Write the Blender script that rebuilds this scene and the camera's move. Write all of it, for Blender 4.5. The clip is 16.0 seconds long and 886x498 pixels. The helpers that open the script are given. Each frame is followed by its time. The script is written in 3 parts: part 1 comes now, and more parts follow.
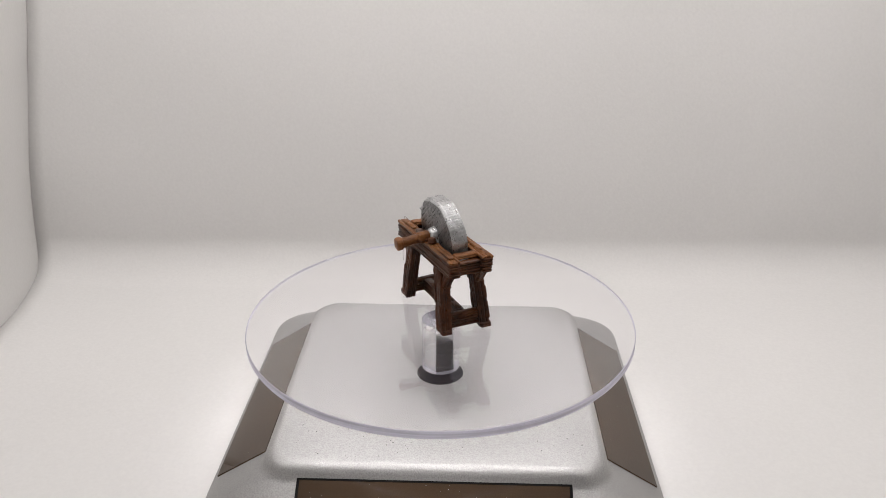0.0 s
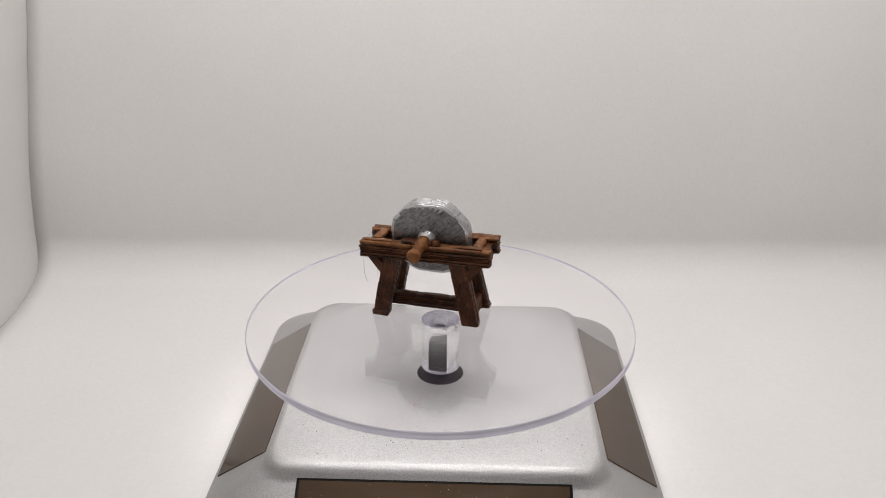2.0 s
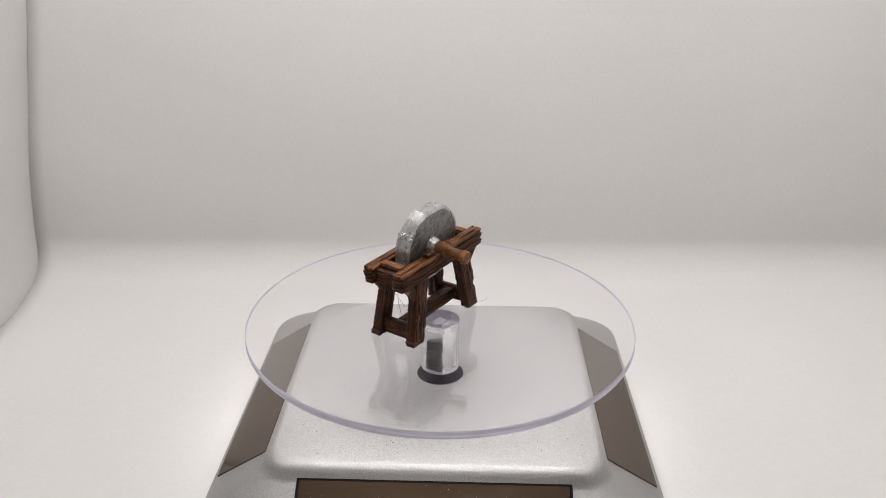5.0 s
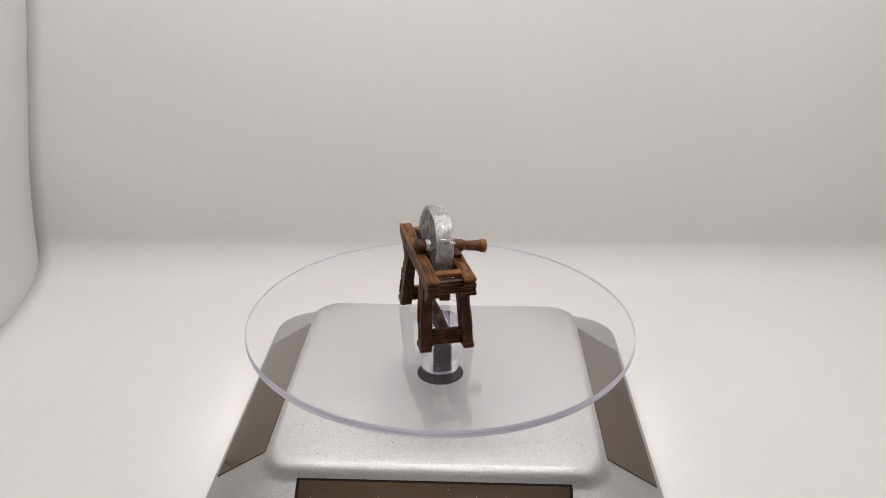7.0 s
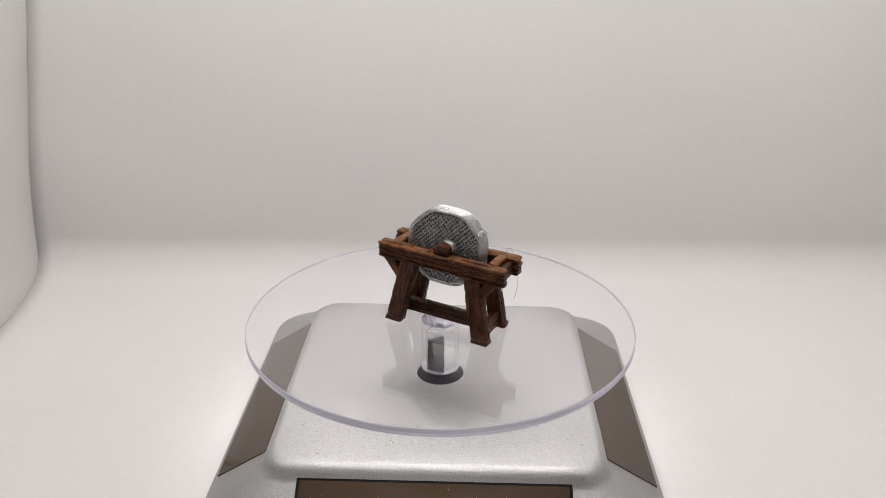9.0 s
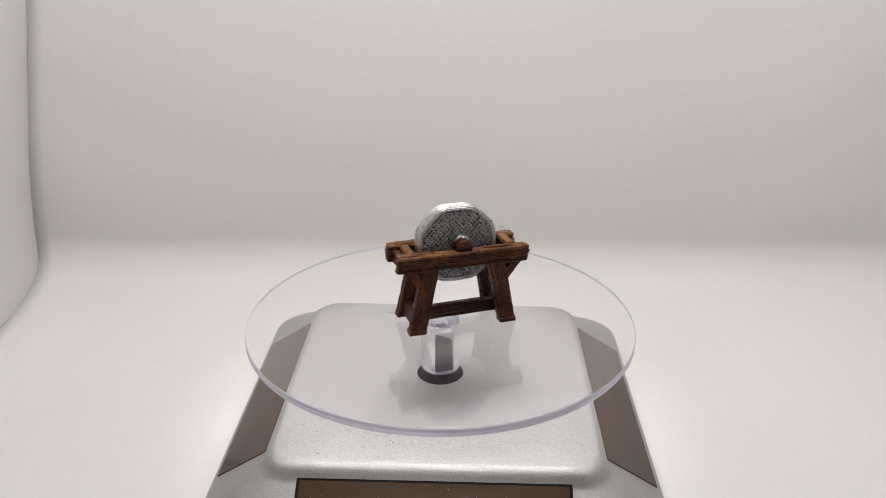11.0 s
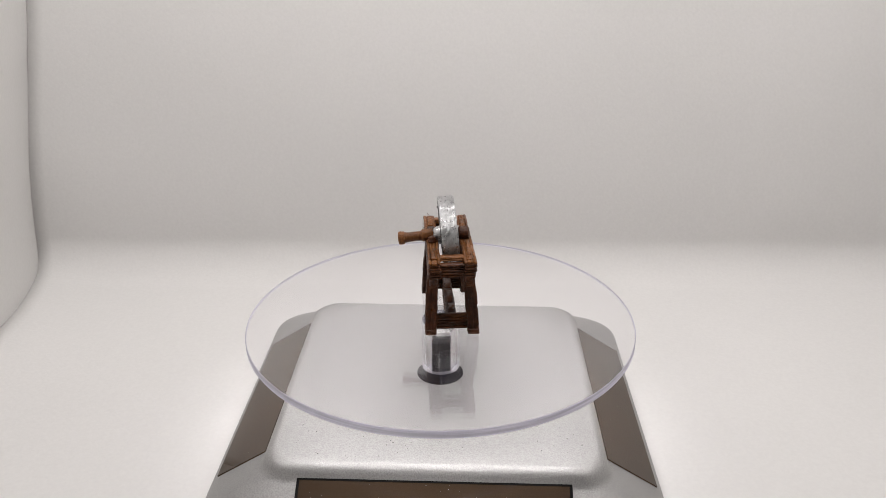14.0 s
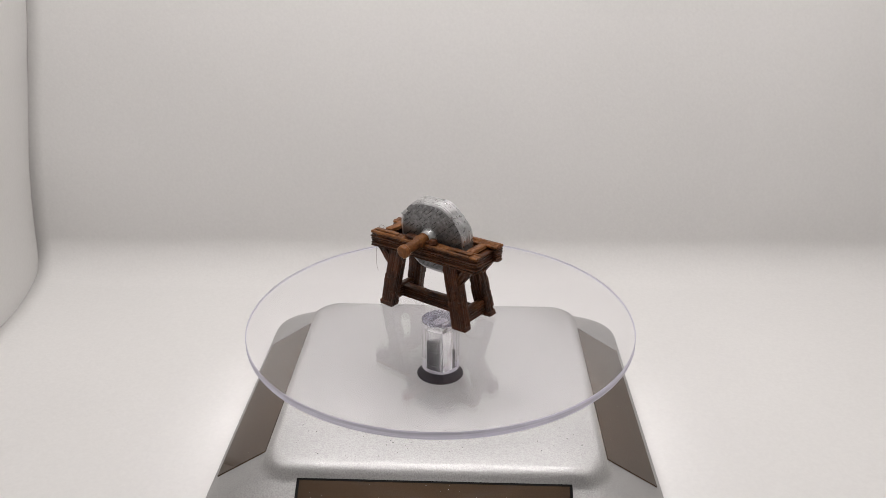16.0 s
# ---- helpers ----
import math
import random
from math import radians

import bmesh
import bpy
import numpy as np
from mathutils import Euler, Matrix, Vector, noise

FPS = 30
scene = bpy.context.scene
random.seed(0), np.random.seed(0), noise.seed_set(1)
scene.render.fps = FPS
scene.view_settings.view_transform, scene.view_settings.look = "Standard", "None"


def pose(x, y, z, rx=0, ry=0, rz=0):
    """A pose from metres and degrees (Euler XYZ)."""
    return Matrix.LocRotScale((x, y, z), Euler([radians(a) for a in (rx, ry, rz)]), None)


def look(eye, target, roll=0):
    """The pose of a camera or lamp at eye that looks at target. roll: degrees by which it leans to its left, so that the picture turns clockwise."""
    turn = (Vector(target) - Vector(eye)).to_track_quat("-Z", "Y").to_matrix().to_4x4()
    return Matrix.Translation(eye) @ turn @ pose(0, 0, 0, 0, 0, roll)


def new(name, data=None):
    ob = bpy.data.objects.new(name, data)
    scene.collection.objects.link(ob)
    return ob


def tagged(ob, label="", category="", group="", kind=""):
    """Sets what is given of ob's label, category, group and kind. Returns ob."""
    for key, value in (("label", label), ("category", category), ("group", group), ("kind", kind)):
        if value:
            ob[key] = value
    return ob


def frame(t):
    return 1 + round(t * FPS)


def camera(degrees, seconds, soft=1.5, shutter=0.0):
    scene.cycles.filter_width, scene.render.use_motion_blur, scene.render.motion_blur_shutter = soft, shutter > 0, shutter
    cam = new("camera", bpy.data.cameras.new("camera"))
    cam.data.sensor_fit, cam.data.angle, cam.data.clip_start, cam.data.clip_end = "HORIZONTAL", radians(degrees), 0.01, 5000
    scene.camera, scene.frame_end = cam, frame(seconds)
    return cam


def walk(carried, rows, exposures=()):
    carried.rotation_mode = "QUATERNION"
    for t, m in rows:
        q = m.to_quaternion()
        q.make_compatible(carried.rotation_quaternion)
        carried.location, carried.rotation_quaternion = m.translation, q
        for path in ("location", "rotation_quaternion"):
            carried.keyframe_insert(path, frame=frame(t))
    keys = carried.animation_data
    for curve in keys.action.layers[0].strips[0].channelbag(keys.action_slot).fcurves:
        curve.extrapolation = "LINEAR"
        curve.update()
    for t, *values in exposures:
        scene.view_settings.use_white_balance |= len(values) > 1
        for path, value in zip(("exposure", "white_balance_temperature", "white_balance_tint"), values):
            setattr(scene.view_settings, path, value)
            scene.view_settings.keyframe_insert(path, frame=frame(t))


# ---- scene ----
# The camera stands still before a small turntable in a white light tent.
MM = 0.001
cam = camera(56.63, 16.0, soft=0.55)
EYE = (0.0, -0.19011, 0.10225)
CAM_POSE = pose(*EYE, 90 - 23.624, 0, -0.169) @ pose(0, 0, 0, 0, 0, 0.2566)
walk(cam, [(0.0, CAM_POSE), (16.0, CAM_POSE)], exposures=[(0.0, 0.0), (16.0, 0.0)])

# ---- light: two led strips under the roof of the tent ----
FLOOR = -0.034
ROOF = 0.33
world = bpy.data.worlds.new("world")
scene.world = world
world.use_nodes = True
world.node_tree.nodes["Background"].inputs["Color"].default_value = (0.75, 0.74, 0.72, 1)
world.node_tree.nodes["Background"].inputs["Strength"].default_value = 0.1


def strip_lamp(name, x, y, z, sx, sy, watts, aim):
    data = bpy.data.lights.new(name, "AREA")
    data.shape, data.size, data.size_y = "RECTANGLE", sx, sy
    data.energy, data.color = watts, (1.0, 0.962, 0.948)
    ob = new(name, data)
    ob.matrix_world = look((x, y, z), aim)
    return ob


strip_lamp("led_strip_light", 0.0, -0.075, ROOF - 0.012, 0.33, 0.03, 0.385, (0.0, -0.07, 0.0))
strip_lamp("led_strip_light", 0.0, 0.085, ROOF - 0.012, 0.33, 0.03, 0.495, (0.0, 0.085, 0.0))


# ---- materials ----
def material(name):
    m = bpy.data.materials.new(name)
    m.use_nodes = True
    nt = m.node_tree
    return m, nt, nt.nodes["Principled BSDF"]


def link(nt, a, b):
    nt.links.new(a, b)


def coords(nt, scale=(1, 1, 1)):
    tc = nt.nodes.new("ShaderNodeTexCoord")
    mp = nt.nodes.new("ShaderNodeMapping")
    mp.inputs["Scale"].default_value = scale
    link(nt, tc.outputs["Object"], mp.inputs["Vector"])
    return mp.outputs["Vector"]


def noise_tex(nt, vec, scale, detail=4.0, rough=0.55):
    n = nt.nodes.new("ShaderNodeTexNoise")
    n.inputs["Scale"].default_value, n.inputs["Detail"].default_value = scale, detail
    n.inputs["Roughness"].default_value = rough
    link(nt, vec, n.inputs["Vector"])
    return n.outputs["Fac"]


def ramp(nt, fac, stops):
    r = nt.nodes.new("ShaderNodeValToRGB")
    while len(r.color_ramp.elements) < len(stops):
        r.color_ramp.elements.new(0.5)
    for e, (at, col) in zip(r.color_ramp.elements, stops):
        e.position, e.color = at, (*col, 1)
    link(nt, fac, r.inputs["Fac"])
    return r.outputs["Color"]


def layer_lines(nt, vec, axis, period):
    """Fine even ridges left by printing, one every period metres along an axis."""
    w = nt.nodes.new("ShaderNodeTexWave")
    w.wave_type, w.bands_direction = "BANDS", axis
    w.inputs["Scale"].default_value = 2 * math.pi / (20 * period)
    w.inputs["Distortion"].default_value, w.inputs["Detail"].default_value = 1.2, 2.0
    w.inputs["Detail Scale"].default_value = 0.6
    link(nt, vec, w.inputs["Vector"])
    return w.outputs["Fac"]


def bump(nt, height, strength, distance, base=None):
    b = nt.nodes.new("ShaderNodeBump")
    b.inputs["Strength"].default_value, b.inputs["Distance"].default_value = strength, distance
    link(nt, height, b.inputs["Height"])
    if base is not None:
        link(nt, base, b.inputs["Normal"])
    return b.outputs["Normal"]


def mix(nt, a, b, fac, kind="MULTIPLY"):
    m = nt.nodes.new("ShaderNodeMix")
    m.data_type, m.blend_type = "RGBA", kind
    m.inputs["Factor"].default_value = fac
    link(nt, a, m.inputs["A"])
    link(nt, b, m.inputs["B"])
    return m.outputs["Result"]


def cloth_material(name, colour):
    m, nt, p = material(name)
    vec = coords(nt)
    tone = ramp(nt, noise_tex(nt, vec, 9, 3), [(0.3, tuple(c * 0.965 for c in colour)), (0.7, colour)])
    grain = ramp(nt, noise_tex(nt, vec, 900, 3), [(0.25, (0.9, 0.9, 0.9)), (0.75, (1, 1, 1))])
    link(nt, mix(nt, tone, grain, 0.45), p.inputs["Base Color"])
    p.inputs["Roughness"].default_value = 0.85
    p.inputs["Specular IOR Level"].default_value = 0.25
    weave = nt.nodes.new("ShaderNodeTexChecker")
    weave.inputs["Scale"].default_value = 1000
    link(nt, vec, weave.inputs["Vector"])
    n1 = bump(nt, weave.outputs["Fac"], 0.12, 0.0002)
    n2 = bump(nt, noise_tex(nt, vec, 1100, 3), 0.12, 0.0003, n1)
    n3 = bump(nt, noise_tex(nt, vec, 14, 2), 0.12, 0.004, n2)
    link(nt, n3, p.inputs["Normal"])
    return m


CLOTH = cloth_material("white_cloth", (0.80, 0.79, 0.78))
TENT = cloth_material("tent_cloth", (0.74, 0.73, 0.715))
FRONT_DIM = cloth_material("dim_front", (0.31, 0.305, 0.30))
ROOF_CLOTH = cloth_material("roof_cloth", (0.36, 0.355, 0.35))


def paint_wood(name, dark, mid, light):
    """Brown paint over printed plastic: each printed layer takes the paint a little differently."""
    m, nt, p = material(name)
    vec = coords(nt)
    a = ramp(nt, noise_tex(nt, vec, 300, 5, 0.6), [(0.28, dark), (0.5, mid), (0.74, light)])
    b = ramp(nt, noise_tex(nt, vec, 2400, 3), [(0.34, (0.45, 0.42, 0.40)), (0.58, (1.0, 1.0, 1.0))])
    info = nt.nodes.new("ShaderNodeObjectInfo")
    c = ramp(nt, info.outputs["Random"], [(0.0, (0.62, 0.60, 0.58)), (0.55, (0.9, 0.9, 0.9)), (1.0, (1.0, 1.0, 1.0))])
    link(nt, mix(nt, mix(nt, a, b, 0.6), c, 0.9), p.inputs["Base Color"])
    link(nt, ramp(nt, noise_tex(nt, vec, 900), [(0.3, (0.26,) * 3), (0.7, (0.50,) * 3)]), p.inputs["Roughness"])
    p.inputs["Specular IOR Level"].default_value = 0.32
    n1 = bump(nt, noise_tex(nt, vec, 1500, 4), 0.5, 0.00038)
    n2 = bump(nt, layer_lines(nt, vec, "Z", 0.00044), 0.14, 0.00015, n1)
    link(nt, n2, p.inputs["Normal"])
    return m


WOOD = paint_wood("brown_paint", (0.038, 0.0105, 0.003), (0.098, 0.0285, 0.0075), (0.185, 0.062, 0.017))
# Same brown, shade of legs and rail put in; the bearing block shares it.
WOOD_SHADED_TONE = paint_wood("shaded_brown_tone", (0.034, 0.0092, 0.0028), (0.084, 0.0235, 0.0066), (0.155, 0.049, 0.0135))
# Same brown, overhead light put into the tops' colour; the handle shares it.
WOOD_LIT_TONE = paint_wood("lit_brown_tone", (0.10, 0.034, 0.0092), (0.25, 0.093, 0.026), (0.40, 0.168, 0.053))


def silver_paint(name, low, high, rough_a, rough_b, scale=700, strength=0.4):
    m, nt, p = material(name)
    vec = coords(nt)
    link(nt, ramp(nt, noise_tex(nt, vec, scale, 5), [(0.3, low), (0.7, high)]), p.inputs["Base Color"])
    link(nt, ramp(nt, noise_tex(nt, vec, scale * 1.7), [(0.3, (rough_a,) * 3), (0.7, (rough_b,) * 3)]), p.inputs["Roughness"])
    p.inputs["Metallic"].default_value = 0.85
    n1 = bump(nt, noise_tex(nt, vec, scale * 2.5, 4), strength, 0.0002)
    n2 = bump(nt, layer_lines(nt, vec, "Y", 0.00017), 0.3, 0.00008, n1)
    link(nt, n2, p.inputs["Normal"])
    return m


SILVER = silver_paint("silver_paint", (0.45, 0.45, 0.455), (0.72, 0.72, 0.73), 0.24, 0.38, 600, 0.18)
# darker, slightly rougher silver for the lattice
SILVER_DULL = silver_paint("darker_silver_paint", (0.20, 0.20, 0.205), (0.44, 0.44, 0.45), 0.26, 0.42, 900, 0.25)
# Same silver, darker: the near face's dim reflections are put into its colour.
FACE = silver_paint("dim_silver_face", (0.16, 0.16, 0.163), (0.33, 0.33, 0.335), 0.30, 0.46, 1300, 0.3)
GROOVE_SHADE = silver_paint("groove_shade", (0.04, 0.04, 0.04), (0.13, 0.13, 0.13), 0.5, 0.7)


def stand_material():
    m, nt, p = material("silver_plastic")
    vec = coords(nt)
    tone = ramp(nt, noise_tex(nt, vec, 40, 4), [(0.3, (0.405, 0.40, 0.395)), (0.7, (0.44, 0.435, 0.43))])
    fleck = ramp(nt, noise_tex(nt, vec, 3000, 1), [(0.3, (0.74, 0.74, 0.74)), (0.66, (1, 1, 1))])
    link(nt, mix(nt, tone, fleck, 0.9), p.inputs["Base Color"])
    p.inputs["Metallic"].default_value = 0.6
    p.inputs["Roughness"].default_value = 0.52
    link(nt, bump(nt, noise_tex(nt, vec, 2600, 1), 0.40, 0.00014), p.inputs["Normal"])
    return m


STAND = stand_material()


def glossy_dark(name, colour, rough, scale=300):
    m, nt, p = material(name)
    vec = coords(nt)
    link(nt, ramp(nt, noise_tex(nt, vec, scale, 4), [(0.3, tuple(c * 0.8 for c in colour)), (0.7, colour)]), p.inputs["Base Color"])
    link(nt, ramp(nt, noise_tex(nt, vec, scale * 2), [(0.3, (rough,) * 3), (0.7, (rough * 1.5,) * 3)]), p.inputs["Roughness"])
    return m


CELL = glossy_dark("solar_cell", (0.058, 0.036, 0.021), 0.012, 4000)
CELL.node_tree.nodes["Principled BSDF"].inputs["Specular IOR Level"].default_value = 0.85
RECESS_SHADE = glossy_dark("recess_shade", (0.006, 0.006, 0.006), 0.6)
RECESS_SHADE.node_tree.nodes["Principled BSDF"].inputs["Specular IOR Level"].default_value = 0.1
BLACK_DISC = glossy_dark("black_disc", (0.014, 0.012, 0.017), 0.30, 900)
SPINDLE = glossy_dark("dark_spindle", (0.035, 0.034, 0.042), 0.3, 900)
DUST = glossy_dark("dust", (0.03, 0.028, 0.026), 0.7)
LINT = glossy_dark("pale_lint", (0.62, 0.60, 0.60), 0.7)
STRAND = glossy_dark("plastic_strand", (0.16, 0.12, 0.10), 0.4)


def clear(name, tint):
    m, nt, p = material(name)
    p.inputs["Base Color"].default_value = (*tint, 1)
    p.inputs["Roughness"].default_value = 0.0
    p.inputs["IOR"].default_value = 1.49
    p.inputs["Transmission Weight"].default_value = 1.0
    return m


ACRYLIC = clear("clear_acrylic", (0.985, 0.98, 0.995))


def frosted_edge(name, low, high):
    """A sawn and half polished face: clear, with a milky violet bloom in bands that run along it."""
    m, nt, p = material(name)
    p.inputs["Base Color"].default_value = (0.86, 0.84, 0.97, 1)
    p.inputs["Roughness"].default_value = 0.16
    p.inputs["IOR"].default_value = 1.49
    p.inputs["Transmission Weight"].default_value = 1.0
    milk = nt.nodes.new("ShaderNodeBsdfTranslucent")
    vec = coords(nt, (1, 1, 40))
    link(nt, ramp(nt, noise_tex(nt, vec, 60, 3), [(0.3, (0.80, 0.78, 0.92)), (0.7, (0.92, 0.90, 0.99))]), milk.inputs["Color"])
    diff = nt.nodes.new("ShaderNodeBsdfDiffuse")
    diff.inputs["Color"].default_value = (0.86, 0.84, 0.96, 1)
    both = nt.nodes.new("ShaderNodeMixShader")
    both.inputs["Fac"].default_value = 0.6
    link(nt, milk.outputs["BSDF"], both.inputs[1])
    link(nt, diff.outputs["BSDF"], both.inputs[2])
    out = nt.nodes.new("ShaderNodeMixShader")
    link(nt, ramp(nt, noise_tex(nt, vec, 26, 3), [(0.38, (low,) * 3), (0.62, (high,) * 3)]), out.inputs["Fac"])
    link(nt, p.outputs["BSDF"], out.inputs[1])
    link(nt, both.outputs["Shader"], out.inputs[2])
    link(nt, out.outputs["Shader"], nt.nodes["Material Output"].inputs["Surface"])
    return m


EDGE = frosted_edge("frosted_edge", 0.62, 0.90)
GLUED = frosted_edge("glued_face", 0.10, 0.16)
SAWN = frosted_edge("sawn_face", 0.45, 0.6)


# ---- mesh helpers ----
def mesh_object(name, bm, mat, smooth=True):
    bmesh.ops.recalc_face_normals(bm, faces=bm.faces)
    me = bpy.data.meshes.new(name)
    bm.to_mesh(me)
    bm.free()
    for f in me.polygons:
        f.use_smooth = smooth
    me.materials.append(mat)
    return new(name, me)


def part(name, bm, mat, parent, label="", smooth=True):
    ob = mesh_object(name, bm, mat, smooth)
    ob.parent = parent
    if label:
        tagged(ob, label)
    return ob


def loft(rings, closed_ends=True, bm=None):
    """Joins rings of equal length into one skin."""
    bm = bm or bmesh.new()
    rows = [[bm.verts.new(v) for v in ring] for ring in rings]
    n = len(rows[0])
    for a, b in zip(rows, rows[1:]):
        for i in range(n):
            bm.faces.new((a[i], a[(i + 1) % n], b[(i + 1) % n], b[i]))
    if closed_ends:
        bm.faces.new(rows[0][::-1])
        bm.faces.new(rows[-1])
    return bm


def rounded_rect(hx, hy, r, per_corner=4, per_side=6):
    """Points of a rounded rectangle round the origin, counter-clockwise."""
    r = min(r, hx, hy)
    out = []
    corners = [(hx - r, hy - r, 0), (-hx + r, hy - r, 90), (-hx + r, -hy + r, 180), (hx - r, -hy + r, 270)]
    for k, (cx, cy, a0) in enumerate(corners):
        arc = [(cx + r * math.cos(radians(a0 + 90 * i / per_corner)), cy + r * math.sin(radians(a0 + 90 * i / per_corner)))
               for i in range(per_corner + 1)]
        out += arc
        nx, ny, a1 = corners[(k + 1) % 4]
        ex, ey = nx + r * math.cos(radians(a1)), ny + r * math.sin(radians(a1))
        sx, sy = arc[-1]
        out += [(sx + (ex - sx) * i / per_side, sy + (ey - sy) * i / per_side) for i in range(1, per_side)]
    return out


def rough(v, scale, amount, seed=0.0):
    """A point shaken by smooth noise."""
    q = Vector(v)
    return q + noise.noise_vector(q * scale + Vector((seed, seed * 1.7, -seed))) * amount


def layered_bar(low, high, hx, hy, layers, radius=0.4, groove=0.16, shake=0.10, seed=0.0, per_side=6, wavy=0.0, only=None):
    """A printed bar built of flat layers from low to high (mm), each a bead of its own with rounded flanks; or one layer of it alone."""
    lo, hi = Vector(low), Vector(high)
    rng = random.Random(int(seed * 97) + 5)
    cuts = [0.0]
    for k in range(layers):
        cuts.append(cuts[-1] + rng.uniform(0.75, 1.25))
    cuts = [c / cuts[-1] for c in cuts]
    bm = bmesh.new()
    for k in range(layers):
        dx, dy = rng.uniform(-1, 1) * shake, rng.uniform(-1, 1) * shake
        gx, gy = rng.uniform(-1, 1) * shake, rng.uniform(-1, 1) * shake
        depth = groove * rng.uniform(0.75, 1.35)
        rings = []
        for f, inset in ((-0.04, depth), (0.10, depth * 0.85), (0.17, depth * 0.22), (0.30, 0.02), (0.5, 0.0), (0.70, 0.02), (0.83, depth * 0.22), (0.90, depth * 0.85), (1.03, depth)):
            t = cuts[k] + (cuts[k + 1] - cuts[k]) * f
            t = min(1.0, max(0.0, t))
            c = lo.lerp(hi, t)
            ring = []
            for x, y in rounded_rect(hx - inset + dx, hy - inset + dy, radius, 3, per_side):
                p3 = Vector((c.x + x + gx * 0.5, c.y + y + gy * 0.5, c.z))
                slow = noise.noise_vector(Vector((p3.x * 0.22 + seed, p3.y * 0.4, k * 2.3 + seed))) * 0.16
                ragged = noise.noise_vector(Vector((p3.x * 1.3, p3.y * 1.3, k * 5.1 + seed))) * (0.05 + wavy)
                ring.append(Vector((p3.x + slow.x + ragged.x, p3.y + slow.y + ragged.y, c.z + slow.z * 0.35 + 0.002 * f)) * MM)
            rings.append(ring)
        if only is None or only == k:
            loft(rings, bm=bm)
    return bm


def layered_part(name, mat, parent, label, layers, low, high, hx, hy, *rest, **more):
    """A layered bar whose lowest layer carries the others."""
    bar = lambda k: layered_bar(low, high, hx, hy, layers, *rest, only=k, **more)
    root = part(name, bar(0), mat, parent, label)
    for k in range(1, layers):
        part("layer", bar(k), mat, root)
    return root


def grained_post(low, high, hx, hy, seed, hx_top=None, hy_top=None, pitch=0.8, depth=0.30, rows=30):
    """A printed post with uneven ridges that run along its length, and blobs on its edges (mm)."""
    lo, hi = Vector(low), Vector(high)
    hx_top, hy_top = hx_top or hx, hy_top or hy
    n_side = 22
    base = rounded_rect(1.0, 1.0, 0.16, 3, n_side)
    m = len(base)
    rng = random.Random(int(seed * 131) + 3)
    # widths of the ridges round the outline
    run, marks = 0.0, [0.0]
    total = 4 * (hx + hy)
    while run < total:
        run += pitch * rng.uniform(0.6, 1.6)
        marks.append(run)
    deep = [depth * rng.uniform(0.45, 1.3) for _ in marks]
    proud = [rng.uniform(-0.10, 0.14) for _ in marks]
    arc, lengths = 0.0, []
    for i in range(m):
        x0, y0 = base[i]
        x1, y1 = base[(i + 1) % m]
        lengths.append(arc)
        arc += math.hypot((x1 - x0) * hx, (y1 - y0) * hy)
    rings = []
    for j in range(rows + 1):
        t = j / rows
        c = lo.lerp(hi, t)
        ax, ay = hx + (hx_top - hx) * t, hy + (hy_top - hy) * t
        ring = []
        for i, (x, y) in enumerate(base):
            q = lengths[i] / arc * total
            q += 0.14 * noise.noise(Vector((c.z * 0.25, seed, q * 0.2)))
            k = max(0, sum(1 for v in marks if v <= q) - 1)
            near = min(abs(q - marks[k]), abs(marks[min(k + 1, len(marks) - 1)] - q))
            fade = 0.75 + 0.6 * noise.noise(Vector((c.z * 0.22, marks[k] * 3.1, seed)))
            cut = deep[k] * max(0.0, min(1.2, fade)) * (1 - smoothstep(0.05, 0.20, near))
            step = proud[k] * (1 if noise.noise(Vector((marks[k] * 1.7, c.z * 0.16, seed + 4))) > -0.1 else -0.6)
            corner = abs(x * y) > 0.8
            blob = 0.16 * noise.noise(Vector((x * 3, y * 3 + seed, c.z * 1.5))) if corner else 0.05 * noise.noise(Vector((x * 3, y * 3, c.z * 0.9 + seed)))
            grow = step + blob - cut
            ring.append(Vector((c.x + x * (ax + grow), c.y + y * (ay + grow), c.z)) * MM)
        rings.append(ring)
    return loft(rings)


def spin_rings(profile, axis_from, axis_to, n=24, shake=0.0, seed=0.0):
    """A turned body: profile gives (share of the axis, radius) in mm."""
    a, b = Vector(axis_from), Vector(axis_to)
    d = (b - a).normalized()
    u = d.orthogonal().normalized()
    w = d.cross(u)
    rings = []
    for s, r in profile:
        c = a.lerp(b, s)
        ring = []
        for i in range(n):
            t = 2 * math.pi * i / n
            p3 = c + (u * math.cos(t) + w * math.sin(t)) * r
            ring.append((rough(p3, 1.1, shake, seed) if shake else p3) * MM)
        rings.append(ring)
    return loft(rings)


def thread(points, r, n=5):
    """A thin tube along points (mm)."""
    pts = [Vector(q) for q in points]
    rings = []
    for i, q in enumerate(pts):
        d = (pts[min(i + 1, len(pts) - 1)] - pts[max(i - 1, 0)]).normalized()
        u = d.orthogonal().normalized()
        w = d.cross(u)
        rings.append([(q + (u * math.cos(2 * math.pi * k / n) + w * math.sin(2 * math.pi * k / n)) * r) * MM for k in range(n)])
    return loft(rings)


# ---- the tent: floor sheet that sweeps up into the back wall, side walls, roof ----
def smoothstep(a, b, x):
    t = max(0.0, min(1.0, (x - a) / (b - a)))
    return t * t * (3 - 2 * t)


def left_edge(y, z):
    """Where the sheet's left edge meets the side wall."""
    return -0.1463 - 0.0104 * (max(0.0, min(y, 0.108) - 0.055) / 0.05) ** 1.6 + 0.0078 * smoothstep(-0.034, 0.07, z)


